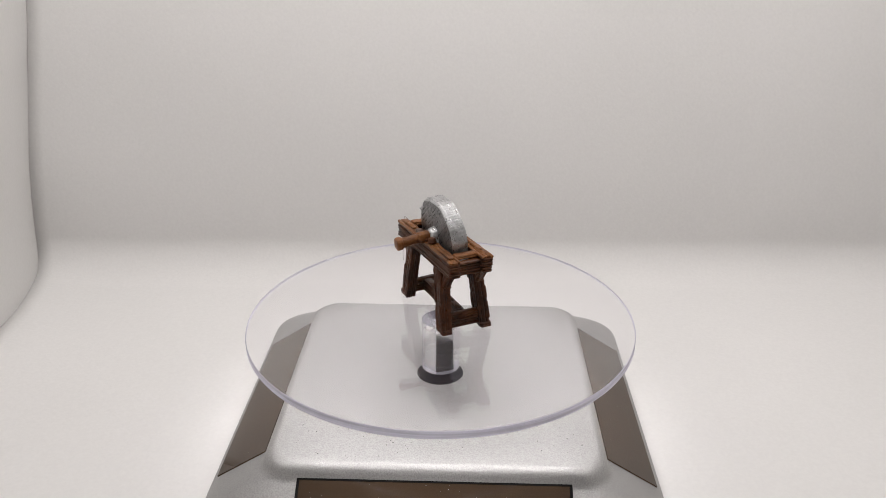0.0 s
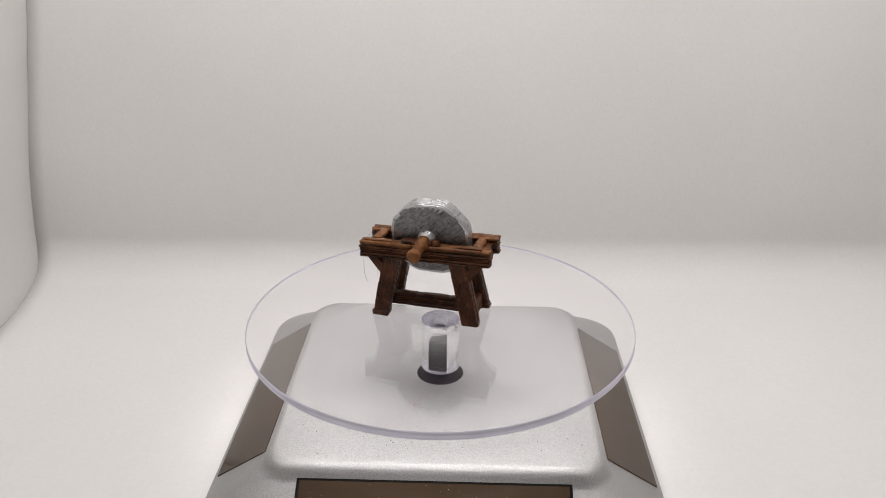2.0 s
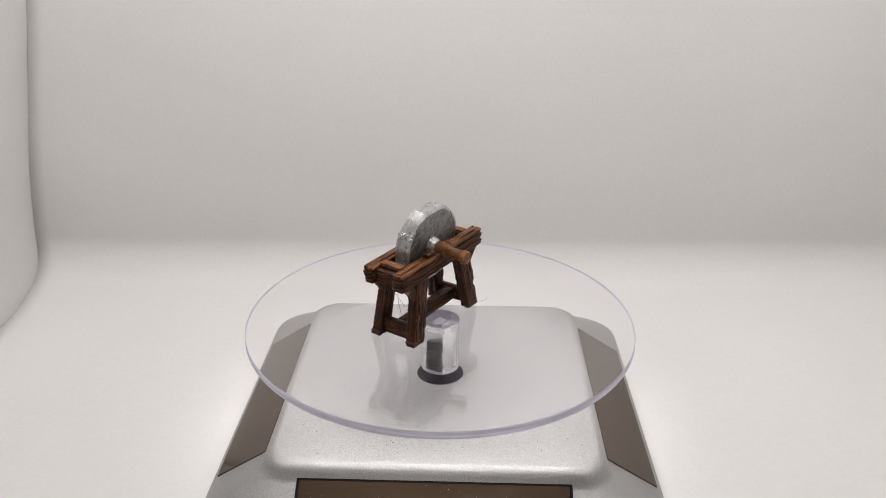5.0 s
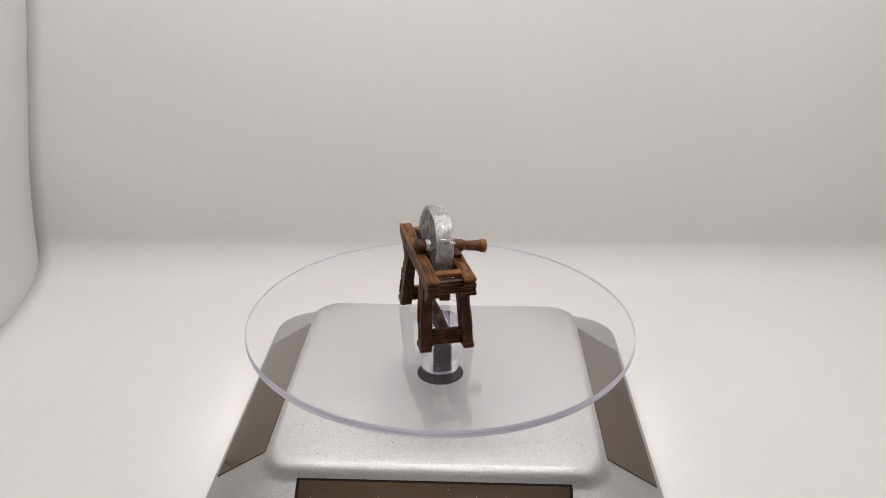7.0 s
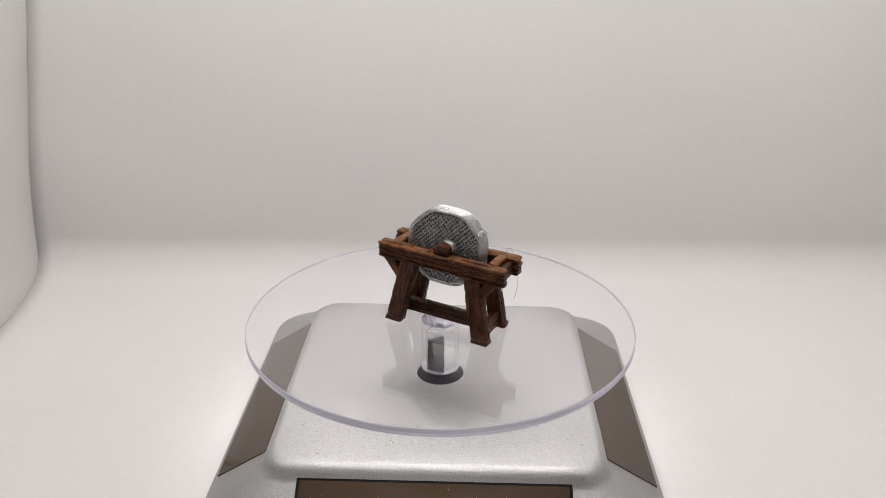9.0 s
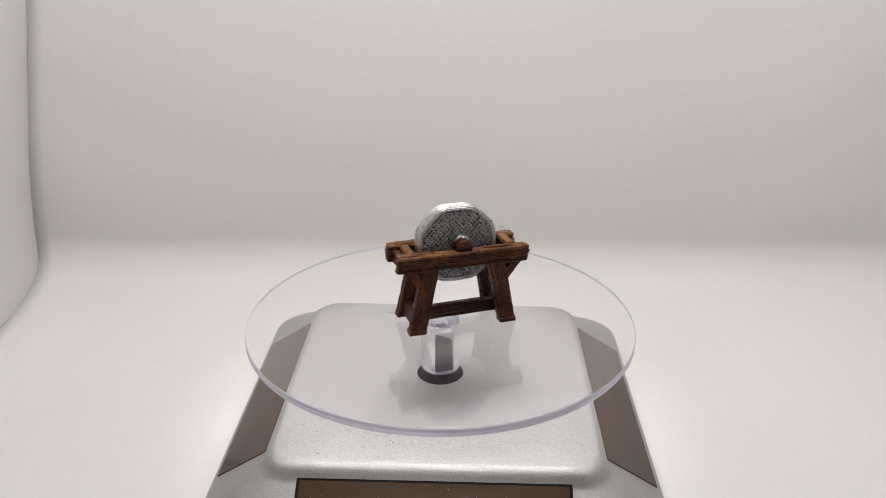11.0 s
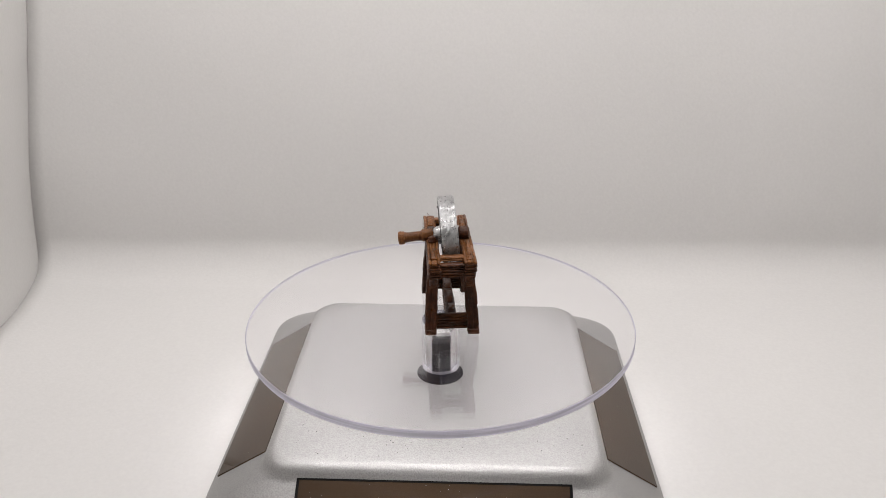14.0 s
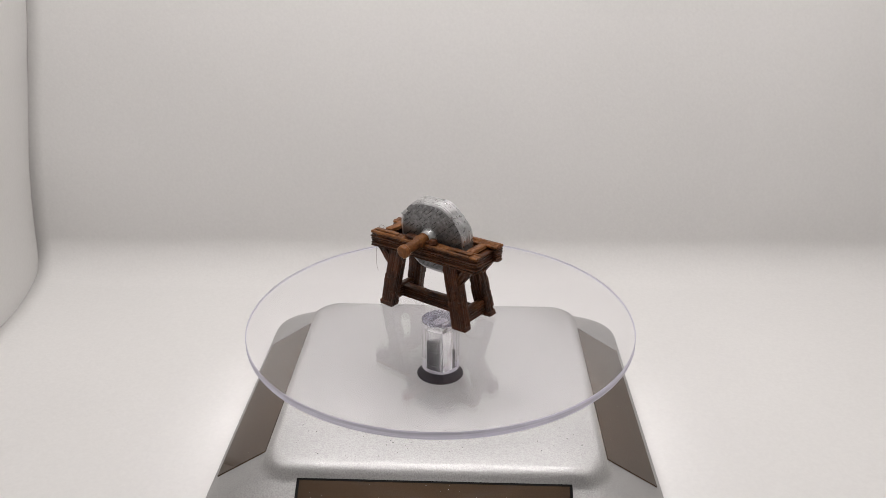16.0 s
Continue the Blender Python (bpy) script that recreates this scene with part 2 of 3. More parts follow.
def build_backdrop():
    """One white sheet, 1 mm thick, laid on the floor and swept up behind to the roof."""
    prof = [(-0.27 + 0.357 * i / 30, FLOOR) for i in range(31)]
    R = 0.014
    lean = lambda h: 0.34 * h * h / (h + 0.05)
    prof += [(0.087 + R * math.sin(radians(a)), FLOOR + R - R * math.cos(radians(a))) for a in range(6, 91, 6)]
    rise = ROOF - FLOOR - R - 0.006
    prof += [(0.101 + lean(rise * i / 50), FLOOR + R + rise * i / 50) for i in range(1, 51)]
    bm = bmesh.new()
    nx = 60
    grid = []
    for y, z in prof:
        left = left_edge(y, z)
        row = []
        for i in range(nx + 1):
            x = left + (0.198 - left) * i / nx
            lift = 0.0012 * noise.noise(Vector((x * 14, y * 14, z * 14)))
            curl = 0.0022 * smoothstep(0.03, 0.0, x - left) * smoothstep(-0.05, 0.06, y)
            row.append(bm.verts.new((x, y - (lift + curl * 0.6) * smoothstep(0.085, 0.112, y), z + curl * (1 - smoothstep(0.085, 0.112, y)))))
        grid.append(row)
    for a, b in zip(grid, grid[1:]):
        for i in range(nx):
            bm.faces.new((a[i], a[i + 1], b[i + 1], b[i]))
    ob = mesh_object("backdrop", bm, CLOTH)
    sol = ob.modifiers.new("thickness", "SOLIDIFY")
    sol.thickness, sol.offset = 0.001, 1
    return tagged(ob, "white woven cloth sheet swept up behind the turntable", "backdrop", kind="structure")


def build_west_wall():
    """The tent's slack side wall, which hangs against the sheet's edge."""
    ys = [-0.30 + 0.55 * i / 60 for i in range(61)]
    zs = [FLOOR - 0.01 + (ROOF - FLOOR + 0.01) * i / 30 for i in range(31)]
    bm = bmesh.new()
    inner = [[bm.verts.new((left_edge(y, z) - 0.0001, y, z)) for z in zs] for y in ys]
    outer = [[bm.verts.new((left_edge(y, z) - 0.0041, y, z)) for z in zs] for y in ys]
    for g in (inner, outer):
        for a, b in zip(g, g[1:]):
            for j in range(len(zs) - 1):
                bm.faces.new((a[j], a[j + 1], b[j + 1], b[j]))
    for j in range(len(zs) - 1):
        for k in (0, -1):
            bm.faces.new((inner[k][j], inner[k][j + 1], outer[k][j + 1], outer[k][j]))
    for i in range(len(ys) - 1):
        for k in (0, -1):
            bm.faces.new((inner[i][k], inner[i + 1][k], outer[i + 1][k], outer[i][k]))
    return tagged(mesh_object("wall_west", bm, TENT), "pale grey cloth side wall of the light tent", "wall", kind="structure")


def slab(name, x0, x1, y0, y1, z0, z1, mat, label):
    bm = bmesh.new()
    bmesh.ops.create_cube(bm, size=1)
    for v in bm.verts:
        v.co = ((x0 + x1) / 2 + v.co.x * (x1 - x0), (y0 + y1) / 2 + v.co.y * (y1 - y0), (z0 + z1) / 2 + v.co.z * (z1 - z0))
    return tagged(mesh_object(name, bm, mat, False), label, name.split("_")[0], kind="structure")


build_backdrop()
build_west_wall()
slab("wall_east", 0.206, 0.212, -0.30, 0.25, FLOOR - 0.01, ROOF, TENT, "pale grey cloth side wall of the light tent")
slab("wall_north", -0.1675, 0.206, 0.25, 0.256, FLOOR - 0.01, ROOF, TENT, "pale grey cloth rear wall behind the white sheet")
# Unseen dark wall in place of the open front, added to dim reflections.
slab("wall_south", -0.1675, 0.212, -0.306, -0.30, FLOOR - 0.01, ROOF, FRONT_DIM, "unseen dark grey wall standing in for the dim room in front")
slab("ceiling", -0.212, 0.212, -0.306, 0.26, ROOF, ROOF + 0.006, ROOF_CLOTH, "mid grey cloth roof of the light tent")
slab("floor", -0.212, 0.212, -0.306, 0.26, FLOOR - 0.016, FLOOR - 0.0102, TENT, "pale grey cloth floor under the white sheet")


# ---- the turntable's stand ----
BASE_YAW = -1.93
TOP = -17.2


def build_stand():
    root = tagged(new("display_stand"), "silver plastic solar turntable base with dark sloping panels", "display stand")
    root.matrix_world = pose(0, -0.4 * MM, -0.4 * MM, 0, 0, BASE_YAW)
    levels = [(30.0, 5.0, TOP), (37.4, 6.4, TOP), (38.1, 6.6, TOP - 0.12), (38.9, 6.8, TOP - 0.45), (39.6, 7.0, TOP - 1.05), (40.1, 7.0, TOP - 2.0),
              (40.5, 7.0, -20.45), (41.4, 7.2, -21.1), (53.0, 11.6, -28.40), (53.9, 12.0, -29.05), (54.4, 12.3, -29.8), (54.6, 12.5, -31.0), (54.6, 12.5, -33.6)]
    bm = loft([[(x * MM, y * MM, z * MM) for x, y in rounded_rect(h, h, r, 10, 10)] for h, r, z in levels])
    part("body", bm, STAND, root, "satin silver plastic shell")

    def panel(turn):
        # local frame on the slope: u along the edge, v down the slope
        rot = Matrix.Rotation(radians(turn), 3, "Z")
        top = Vector((0, -40.55, -20.45))
        low = Vector((0, -53.0, -28.3))
        v = (low - top).normalized()
        u = Vector((1, 0, 0))
        n = u.cross(v) * -1
        if n.z < 0:
            n = -n
        length = (low - top).length

        def box(u0, u1, v0, v1, h0, h1, taper=0.0):
            bm = bmesh.new()
            ring = lambda h, s: [(rot @ (top + u * (uu) + v * vv + n * h)) * MM for uu, vv in
                                 ((u0 + s, v0 + s), (u1 - s, v0 + s), (u1 - s, v1 - s), (u0 + s, v1 - s))]
            return loft([ring(h0, 0), ring(h1 - 0.08, 0), ring(h1, 0.08)], bm=bm)

        cell = part("solar_panel", box(-30.6, 30.6, 0, length, -0.6, 0.22), CELL, root, "glossy dark brown solar panel", smooth=False)
        rng = random.Random(60 + turn)
        specks = bmesh.new()
        for _ in range(70):
            uu, vv, r = rng.uniform(-29, 29), rng.uniform(0.4, length - 0.4), rng.choice((0.03, 0.04, 0.05, 0.07))
            spot = lambda h, f: [(rot @ (top + u * (uu + f * r * math.cos(t) * 1.5) + v * (vv + f * r * math.sin(t)) + n * h)) * MM for t in (0, 1.26, 2.5, 3.8, 5.0)]
            loft([spot(0.2, 1.0), spot(0.225 + r * 0.4, 0.7)], bm=specks)
        tagged(part("dust", specks, LINT, cell, "pale dust specks on the panel"), kind="stuff")
        if turn == 0:
            # black strips stand in for the shade round the sunk front panel
            part("shade_strip", box(-31.2, 31.2, -0.7, 0.12, -0.6, 0.27), RECESS_SHADE, cell, "black strip for the shade at the sunk panel's edge", smooth=False)
            part("shade_strip", box(-31.2, -30.5, 0.12, length, -0.6, 0.27), RECESS_SHADE, cell, "black strip for the shade at the sunk panel's edge", smooth=False)
            part("shade_strip", box(30.5, 31.2, 0.12, length, -0.6, 0.27), RECESS_SHADE, cell, "black strip for the shade at the sunk panel's edge", smooth=False)

    for turn in (0, 90, -90):
        panel(turn)
    part("spindle_disc", spin_rings([(0, 6.2), (0.7, 6.2), (0.9, 6.1), (1.0, 5.8)], (0, -0.7, TOP - 0.3), (0, -0.7, TOP + 0.12), 48), BLACK_DISC, root, "flat black disc round the spindle")
    return root


build_stand()


def build_dust():
    """Dark specks lying on the stand's flat top."""
    rng = random.Random(11)
    bm = bmesh.new()
    for _ in range(230):
        x, y = rng.uniform(-35, 35), rng.uniform(-36, 34)
        if rng.random() < 0.55:
            y = rng.uniform(-36, -20)
        if math.hypot(x, y) < 7.5:
            continue
        r = rng.choice((0.04, 0.045, 0.05, 0.06, 0.07, 0.11))
        sx = r * rng.uniform(0.7, 2.0)
        a = rng.uniform(0, 3.1)
        ring = lambda h, s: [((x + s * (math.cos(a) * sx * math.cos(t) - math.sin(a) * r * math.sin(t))) * MM,
                              (y + s * (math.sin(a) * sx * math.cos(t) + math.cos(a) * r * math.sin(t))) * MM, (TOP - 0.4 + h) * MM)
                             for t in (0.2, 1.2, 2.3, 3.4, 4.4, 5.4)]
        loft([ring(-0.01, 1), ring(r * 0.5, 0.9), ring(r * 0.8, 0.4)], bm=bm)
    ob = mesh_object("dust_specks", bm, DUST)
    return tagged(ob, "dark dust specks scattered on the silver top", "dust", kind="stuff")


build_dust()


# ---- the turning platter: clear disc on a clear post ----
def build_platter():
    root = tagged(new("turntable_platter"), "clear acrylic disc glued on a clear round post", "turntable platter")
    prof = [(0.0, 30.0), (0.0, 49.80), (0.06, 49.93), (0.12, 50.0), (0.88, 50.0), (0.94, 49.93), (1.0, 49.80), (1.0, 30.0)]
    disc = part("disc", spin_rings(prof, (0, 0, -2.0), (0, 0, 0), 160), ACRYLIC, root, "clear acrylic disc with a faint violet edge")
    # post with a square socket that opens downwards
    n = 48
    hole = rounded_rect(2.05, 2.05, 0.15, 3, 9)
    hole = hole[:n]
    ordered = sorted(hole, key=lambda q: math.atan2(q[1], q[0]))
    lo, hi = -16.2, -2.03
    round_pts = [(5.0 * math.cos(math.atan2(y, x)), 5.0 * math.sin(math.atan2(y, x))) for x, y in ordered]
    at = lambda pts, z, s=1.0: [(x * s * MM, y * s * MM, z * MM) for x, y in pts]
    bm = loft([at(ordered, -3.6, 0.72), at(ordered, -4.6), at(ordered, lo), at(round_pts, lo, 0.96), at(round_pts, lo + 0.2), at(round_pts, hi - 0.1), at(round_pts, hi, 0.99)])
    post = part("post", bm, ACRYLIC, root, "clear acrylic post with a square socket", smooth=False)
    sp = layered_bar((0, 0, -17.6), (0, 0, -7.8), 1.9, 1.9, 3, 0.12, 0.02, 0.0, 3.0)
    part("spindle", sp, SPINDLE, root, "dark square drive spindle")
    disc.data.materials.append(EDGE)
    for f in disc.data.polygons:
        f.material_index = int(abs(f.normal.z) < 0.97)
    post.data.materials.append(GLUED)
    post.data.materials.append(SAWN)
    for f in post.data.polygons:
        f.material_index = 1 if f.normal.z > 0.9 and f.center.z > -0.003 else 2 if f.normal.z < -0.9 and f.center.z < -0.016 else 0
    for ob in (disc, post):
        ob.data.set_sharp_from_angle(angle=radians(25))
        ob.visible_shadow = False
        for f in ob.data.polygons:
            f.use_smooth = math.hypot(f.center.x, f.center.y) > 0.004 and abs(f.normal.z) < 0.9
    return root


PLATTER = build_platter()


def build_disc_dust(root):
    rng = random.Random(23)
    bm = bmesh.new()
    for _ in range(46):
        q, a = 48 * math.sqrt(rng.random()), rng.uniform(0, 6.28)
        x, y, r = q * math.cos(a), q * math.sin(a), rng.uniform(0.03, 0.085)
        ring = lambda h, f: [((x + f * r * math.cos(t)) * MM, (y + f * r * math.sin(t) * 1.4) * MM, h * MM) for t in (0, 1.05, 2.1, 3.14, 4.19, 5.24)]
        loft([ring(0.003, 1), ring(r * 0.5, 0.8), ring(r * 0.7, 0.3)], bm=bm)
    part("dust", bm, LINT, root, "pale dust specks on the disc")
    for a, q in ((0.7, 38), (2.4, 44), (4.0, 30), (5.4, 41)):
        c = Vector((q * math.cos(a), q * math.sin(a), 0.07))
        part("lint", thread([c, c + Vector((0.8, 0.3, 0)), c + Vector((1.3, 1.0, 0.02)), c + Vector((1.2, 1.7, 0))], 0.03), LINT, root, "pale lint fibre")


build_disc_dust(PLATTER)


# ---- the grindstone model ----
def build_wheel(root):
    cx, cz = 0.55, 21.15
    ax, az, power = 10.3, 9.65, 2.55
    y0, y1 = -1.95, 2.1

    def outline(t, inset):
        c, s = math.cos(t), math.sin(t)
        h = math.sqrt(0.5)
        r = sum(abs(q / (w - inset)) ** 15 for q, w in ((c, ax), (s, az), ((c + s) * h, 10.1), ((c - s) * h, 10.1))) ** (-1 / 15)
        r += 0.10 * noise.noise(Vector((c * 2.2, s * 2.2, 3)))
        return r * c, r * s

    n = 128
    rings = []
    rng = random.Random(4)

    def ring(y, inset, shake=0.05, seed=0.0):
        pts = []
        for i in range(n):
            t = 2 * math.pi * i / n
            x, z = outline(t, inset + shake * noise.noise(Vector((math.cos(t) * 4, math.sin(t) * 4, seed * 3.1))))
            pts.append(Vector((cx + x, y, cz + z)) * MM)
        return pts

    layers = 15
    rings.append(ring(y0 + 0.02, 4.0))
    rings.append(ring(y0, 0.5))
    for k in range(layers):
        d = rng.uniform(0.10, 0.26)
        base = rng.uniform(-0.03, 0.07) + (0.22 if k in (0, layers - 1) else 0.0)
        for f, inset in ((0.0, d), (0.12, d * 0.9), (0.2, 0.02), (0.8, 0.0), (0.88, d * 0.9), (0.999, d)):
            rings.append(ring(y0 + (y1 - y0) * (k + f) / layers, base + inset, 0.06, k))
    # the far face is sunk inside a rim of two printed loops
    for dy, inset in ((0.0, 0.30), (0.02, 0.42), (-0.40, 0.50), (-0.42, 0.58), (-0.06, 0.66), (-0.04, 0.92), (-0.5, 1.0), (-0.68, 1.05), (-0.70, 4.0)):
        rings.append(ring(y1 + dy, inset, 0.10, 40 + int(inset > 0.55)))
    wheel = part("grinding_wheel", loft(rings), SILVER, root, "silver-painted wheel with printed layer lines")

    c0 = Vector((cx, 0, cz)) * MM
    wheel.matrix_basis = Matrix.Translation(c0) @ Matrix.Rotation(radians(4.6), 4, "X") @ Matrix.Translation(-c0)

    def inside(x, z, margin):
        return (abs(x / (ax - margin)) ** power + abs(z / (az - margin)) ** power) < 1

    def strokes(name, angle, y, height, pitch, width, mat, seed, gap, margin, label, sign, longest=3.4, flat=0.35):
        rng = random.Random(seed)
        bm = bmesh.new()
        ca, sa = math.cos(radians(angle)), math.sin(radians(angle))
        k = -12.0
        while k < 12.0:
            s = -12.0
            while s < 12.0:
                ln = rng.uniform(longest * 0.3, longest)
                steps = max(2, int(ln / 0.35))
                pts = []
                for i in range(steps + 1):
                    q = s + ln * i / steps
                    off = k + 0.17 * noise.noise(Vector((q * 0.8, k, seed)))
                    x, z = q * ca - off * sa, q * sa + off * ca
                    if inside(x, z, margin) and math.hypot(x, z) > 1.6:
                        pts.append((x, z))
                if len(pts) > 2:
                    h = height * rng.uniform(0.6, 1.2)
                    w = width * rng.uniform(0.86, 1.04)
                    rr = []
                    for i, (x, z) in enumerate(pts):
                        e = 0.45 if i in (0, len(pts) - 1) else 1.0
                        jw = w * e * (1 + 0.12 * noise.noise(Vector((x * 2, z * 2, 7))))
                        rr.append([Vector((cx + x - sa * o, y + sign * hh * e, cz + z + ca * o)) * MM
                                   for o, hh in ((-jw, -0.05), (-jw * (0.55 + flat), h * 0.75), (-jw * flat * 2, h), (jw * flat * 2, h), (jw * (0.55 + flat), h * 0.75), (jw, -0.05))])
                    loft(rr, bm=bm)
                s += ln + rng.uniform(0.1, gap)
            k += pitch * rng.uniform(0.9, 1.1)
        part(name, bm, mat, wheel, label, smooth=sign > 0)

    strokes("stroke_pattern", 38, y0, 0.06, 0.98, 0.44, FACE, 21, 0.1, 0.9, "slanting printed strokes with pitted gaps", -1, 30.0, 0.39)
    part("face_backing", loft([ring(y0 + 0.1, 0.75), ring(y0 - 0.012, 0.75)]), FACE, wheel, "silver face between the strokes, dim reflection put into its colour")
    # dark plugs between the near face's strokes: the shade of pits put into colour
    bm = bmesh.new()
    rng = random.Random(8)
    ca, sa = math.cos(radians(38)), math.sin(radians(38))
    for _ in range(230):
        k = (rng.randrange(-10, 11) + 0.5) * 0.98 + 0.2 + rng.uniform(-0.12, 0.12)
        q = rng.uniform(-9, 9)
        x, z = q * ca - k * sa, q * sa + k * ca
        if not inside(x, z, 1.3) or math.hypot(x, z) < 2.4:
            continue
        for j in range(rng.randrange(1, 5)):
            xx, zz = x + j * 0.42 * ca, z + j * 0.42 * sa
            if inside(xx, zz, 1.0):
                rw, rl = rng.uniform(0.07, 0.15), rng.uniform(0.11, 0.21)
                ringp = lambda y, f: [Vector((cx + xx + f * (rl * math.cos(t) * ca - rw * math.sin(t) * sa), y, cz + zz + f * (rl * math.cos(t) * sa + rw * math.sin(t) * ca))) * MM
                                      for t in (0, 1.05, 2.1, 3.14, 4.19, 5.24)]
                loft([ringp(y0 + 0.05, 1), ringp(y0 - 0.075, 1), ringp(y0 - 0.08, 0.8)], bm=bm)
    part("pit_shade", bm, GROOVE_SHADE, wheel, "small dark plugs that hold the shade of pits between the strokes")
    strokes("lattice", 48, y1 - 0.62, 0.40, 0.84, 0.25, SILVER_DULL, 31, 0.10, 0.98, "criss-cross printed lattice", 1, 14.0)
    strokes("lattice", -46, y1 - 0.56, 0.42, 0.84, 0.24, SILVER_DULL, 32, 0.25, 0.98, "criss-cross printed lattice", 1, 8.0)
    # floor behind the lattice, its shade put into the dark colour
    bm = loft([ring(y1 - 0.80, 1.4), ring(y1 - 0.665, 1.4)])
    part("lattice_backing", bm, GROOVE_SHADE, wheel, "lattice floor coloured dark for the shade in its gaps")
    # rough seam where each printed loop began
    bm = bmesh.new()
    rng = random.Random(14)
    for k in range(26):
        y = rng.uniform(y0, y1)
        t = radians(151 + rng.uniform(-4, 4))
        x, z = outline(t, 0.05)
        r = rng.uniform(0.16, 0.38)
        c = Vector((cx + x, y, cz + z))
        rr = []
        for a in range(5):
            ph = math.pi * (a + 0.5) / 5
            rr.append([rough(c + Vector((r * math.sin(ph) * math.cos(q), r * math.cos(ph) * 1.2, r * math.sin(ph) * math.sin(q))), 3, 0.12) * MM
                       for q in [2 * math.pi * j / 8 for j in range(8)]])
        loft(rr, bm=bm)
    part("seam", bm, SILVER, wheel, "rough blobby seam across the rim")
    part("hub", spin_rings([(0, 2.4), (0.25, 2.35), (0.5, 2.2), (0.75, 1.95), (1, 1.55)], (-0.1, y0 + 0.2, 21.3), (-0.1, y0 - 2.0, 21.3), 28, 0.08, 2), SILVER, wheel, "rounded silver hub boss")
    part("hub", spin_rings([(0, 2.4), (0.3, 2.1), (0.6, 1.9), (1, 1.7)], (-0.5, y1 - 0.9, 21.4), (-0.5, y1 + 0.75, 21.4), 24, 0.10, 5), SILVER, wheel, "rounded silver hub boss")
    return wheel


def build_handle(root):
    x, z = -0.15, 21.3
    prof = [(0.0, 1.45), (0.03, 1.62)]
    for k in range(28):
        t = 0.05 + 0.74 * k / 27
        r = 1.55 if t < 0.34 else 1.22 + 0.10 * smoothstep(0.6, 0.8, t)
        prof.append((t, r + (0.10 if k % 2 else -0.09)))
    prof += [(0.82, 1.35), (0.86, 1.5)]
    h = part("handle", spin_rings(prof, (x, -3.9, z), (x, -12.6, z - 0.85), 28, 0.09, 3), WOOD_LIT_TONE, root, "turned brown crank handle")
    prof = [(0.0, 1.3), (0.08, 1.6), (0.3, 1.72), (0.38, 1.62), (0.46, 1.72), (0.75, 1.70), (0.9, 1.62), (1.0, 1.35)]
    part("knob", spin_rings(prof, (x, -11.1, z - 0.72), (x, -12.8, z - 0.86), 28, 0.10, 9), WOOD_LIT_TONE, h, "flat round knob at the handle's end")
    return h


def build_bearing(root):
    """Arched block on the far beam that carries the axle."""
    rings = []
    for y, s in ((2.45, 0.9), (2.6, 1.0), (3.3, 0.96), (3.9, 1.02), (4.4, 0.97), (4.7, 1.02), (4.95, 0.98), (5.1, 0.9)):
        pts = [(-1.7, 20.5), (-1.8, 21.6)] + [(-1.75 * math.cos(radians(a)), 21.6 + 1.75 * math.sin(radians(a))) for a in range(15, 180, 15)] + [(1.8, 21.6), (1.7, 20.5)]
        rings.append([rough(Vector((-0.1 + px * s * 1.15, y, 20.6 + (pz - 20.6) * s)), 0.9, 0.12, 4) * MM for px, pz in pts])
    b = part("bearing_block", loft(rings), WOOD_SHADED_TONE, root, "arched brown bearing block")
    tri = [(-1.1, 21.0), (-0.7, 22.6), (0.5, 22.9), (1.0, 21.0), (0.1, 22.1), (-0.5, 21.1)]
    for a, c in zip(tri, tri[1:]):
        part("ridge", thread([(a[0] - 0.1, 5.1, a[1]), (c[0] - 0.1, 5.1, c[1])], 0.2), WOOD, b)
    for sx, yy, hh in ((3.0, -4.3, 1.0), (-2.9, -4.2, 0.55)):
        bolt = part("bolt", spin_rings([(0, 1.15), (0.35, 1.1), (0.4, 0.85), (0.8, 0.95), (1.0, 0.6)], (sx, yy, 20.6), (sx, yy, 20.9 + hh), 14, 0.12, sx), WOOD, root, "stubby brown bolt head")
    part("cap", layered_bar((-4.4, -4.3, 20.6), (-4.4, -4.3, 21.4), 1.5, 0.9, 2, 0.5, 0.1, 0.1, 6.0), WOOD, root, "lumpy bearing cap")
    part("cap", layered_bar((-0.1, -4.3, 20.5), (-0.1, -4.3, 21.2), 2.0, 1.2, 2, 0.5, 0.1, 0.1, 6.5), WOOD, root, "lumpy bearing cap")


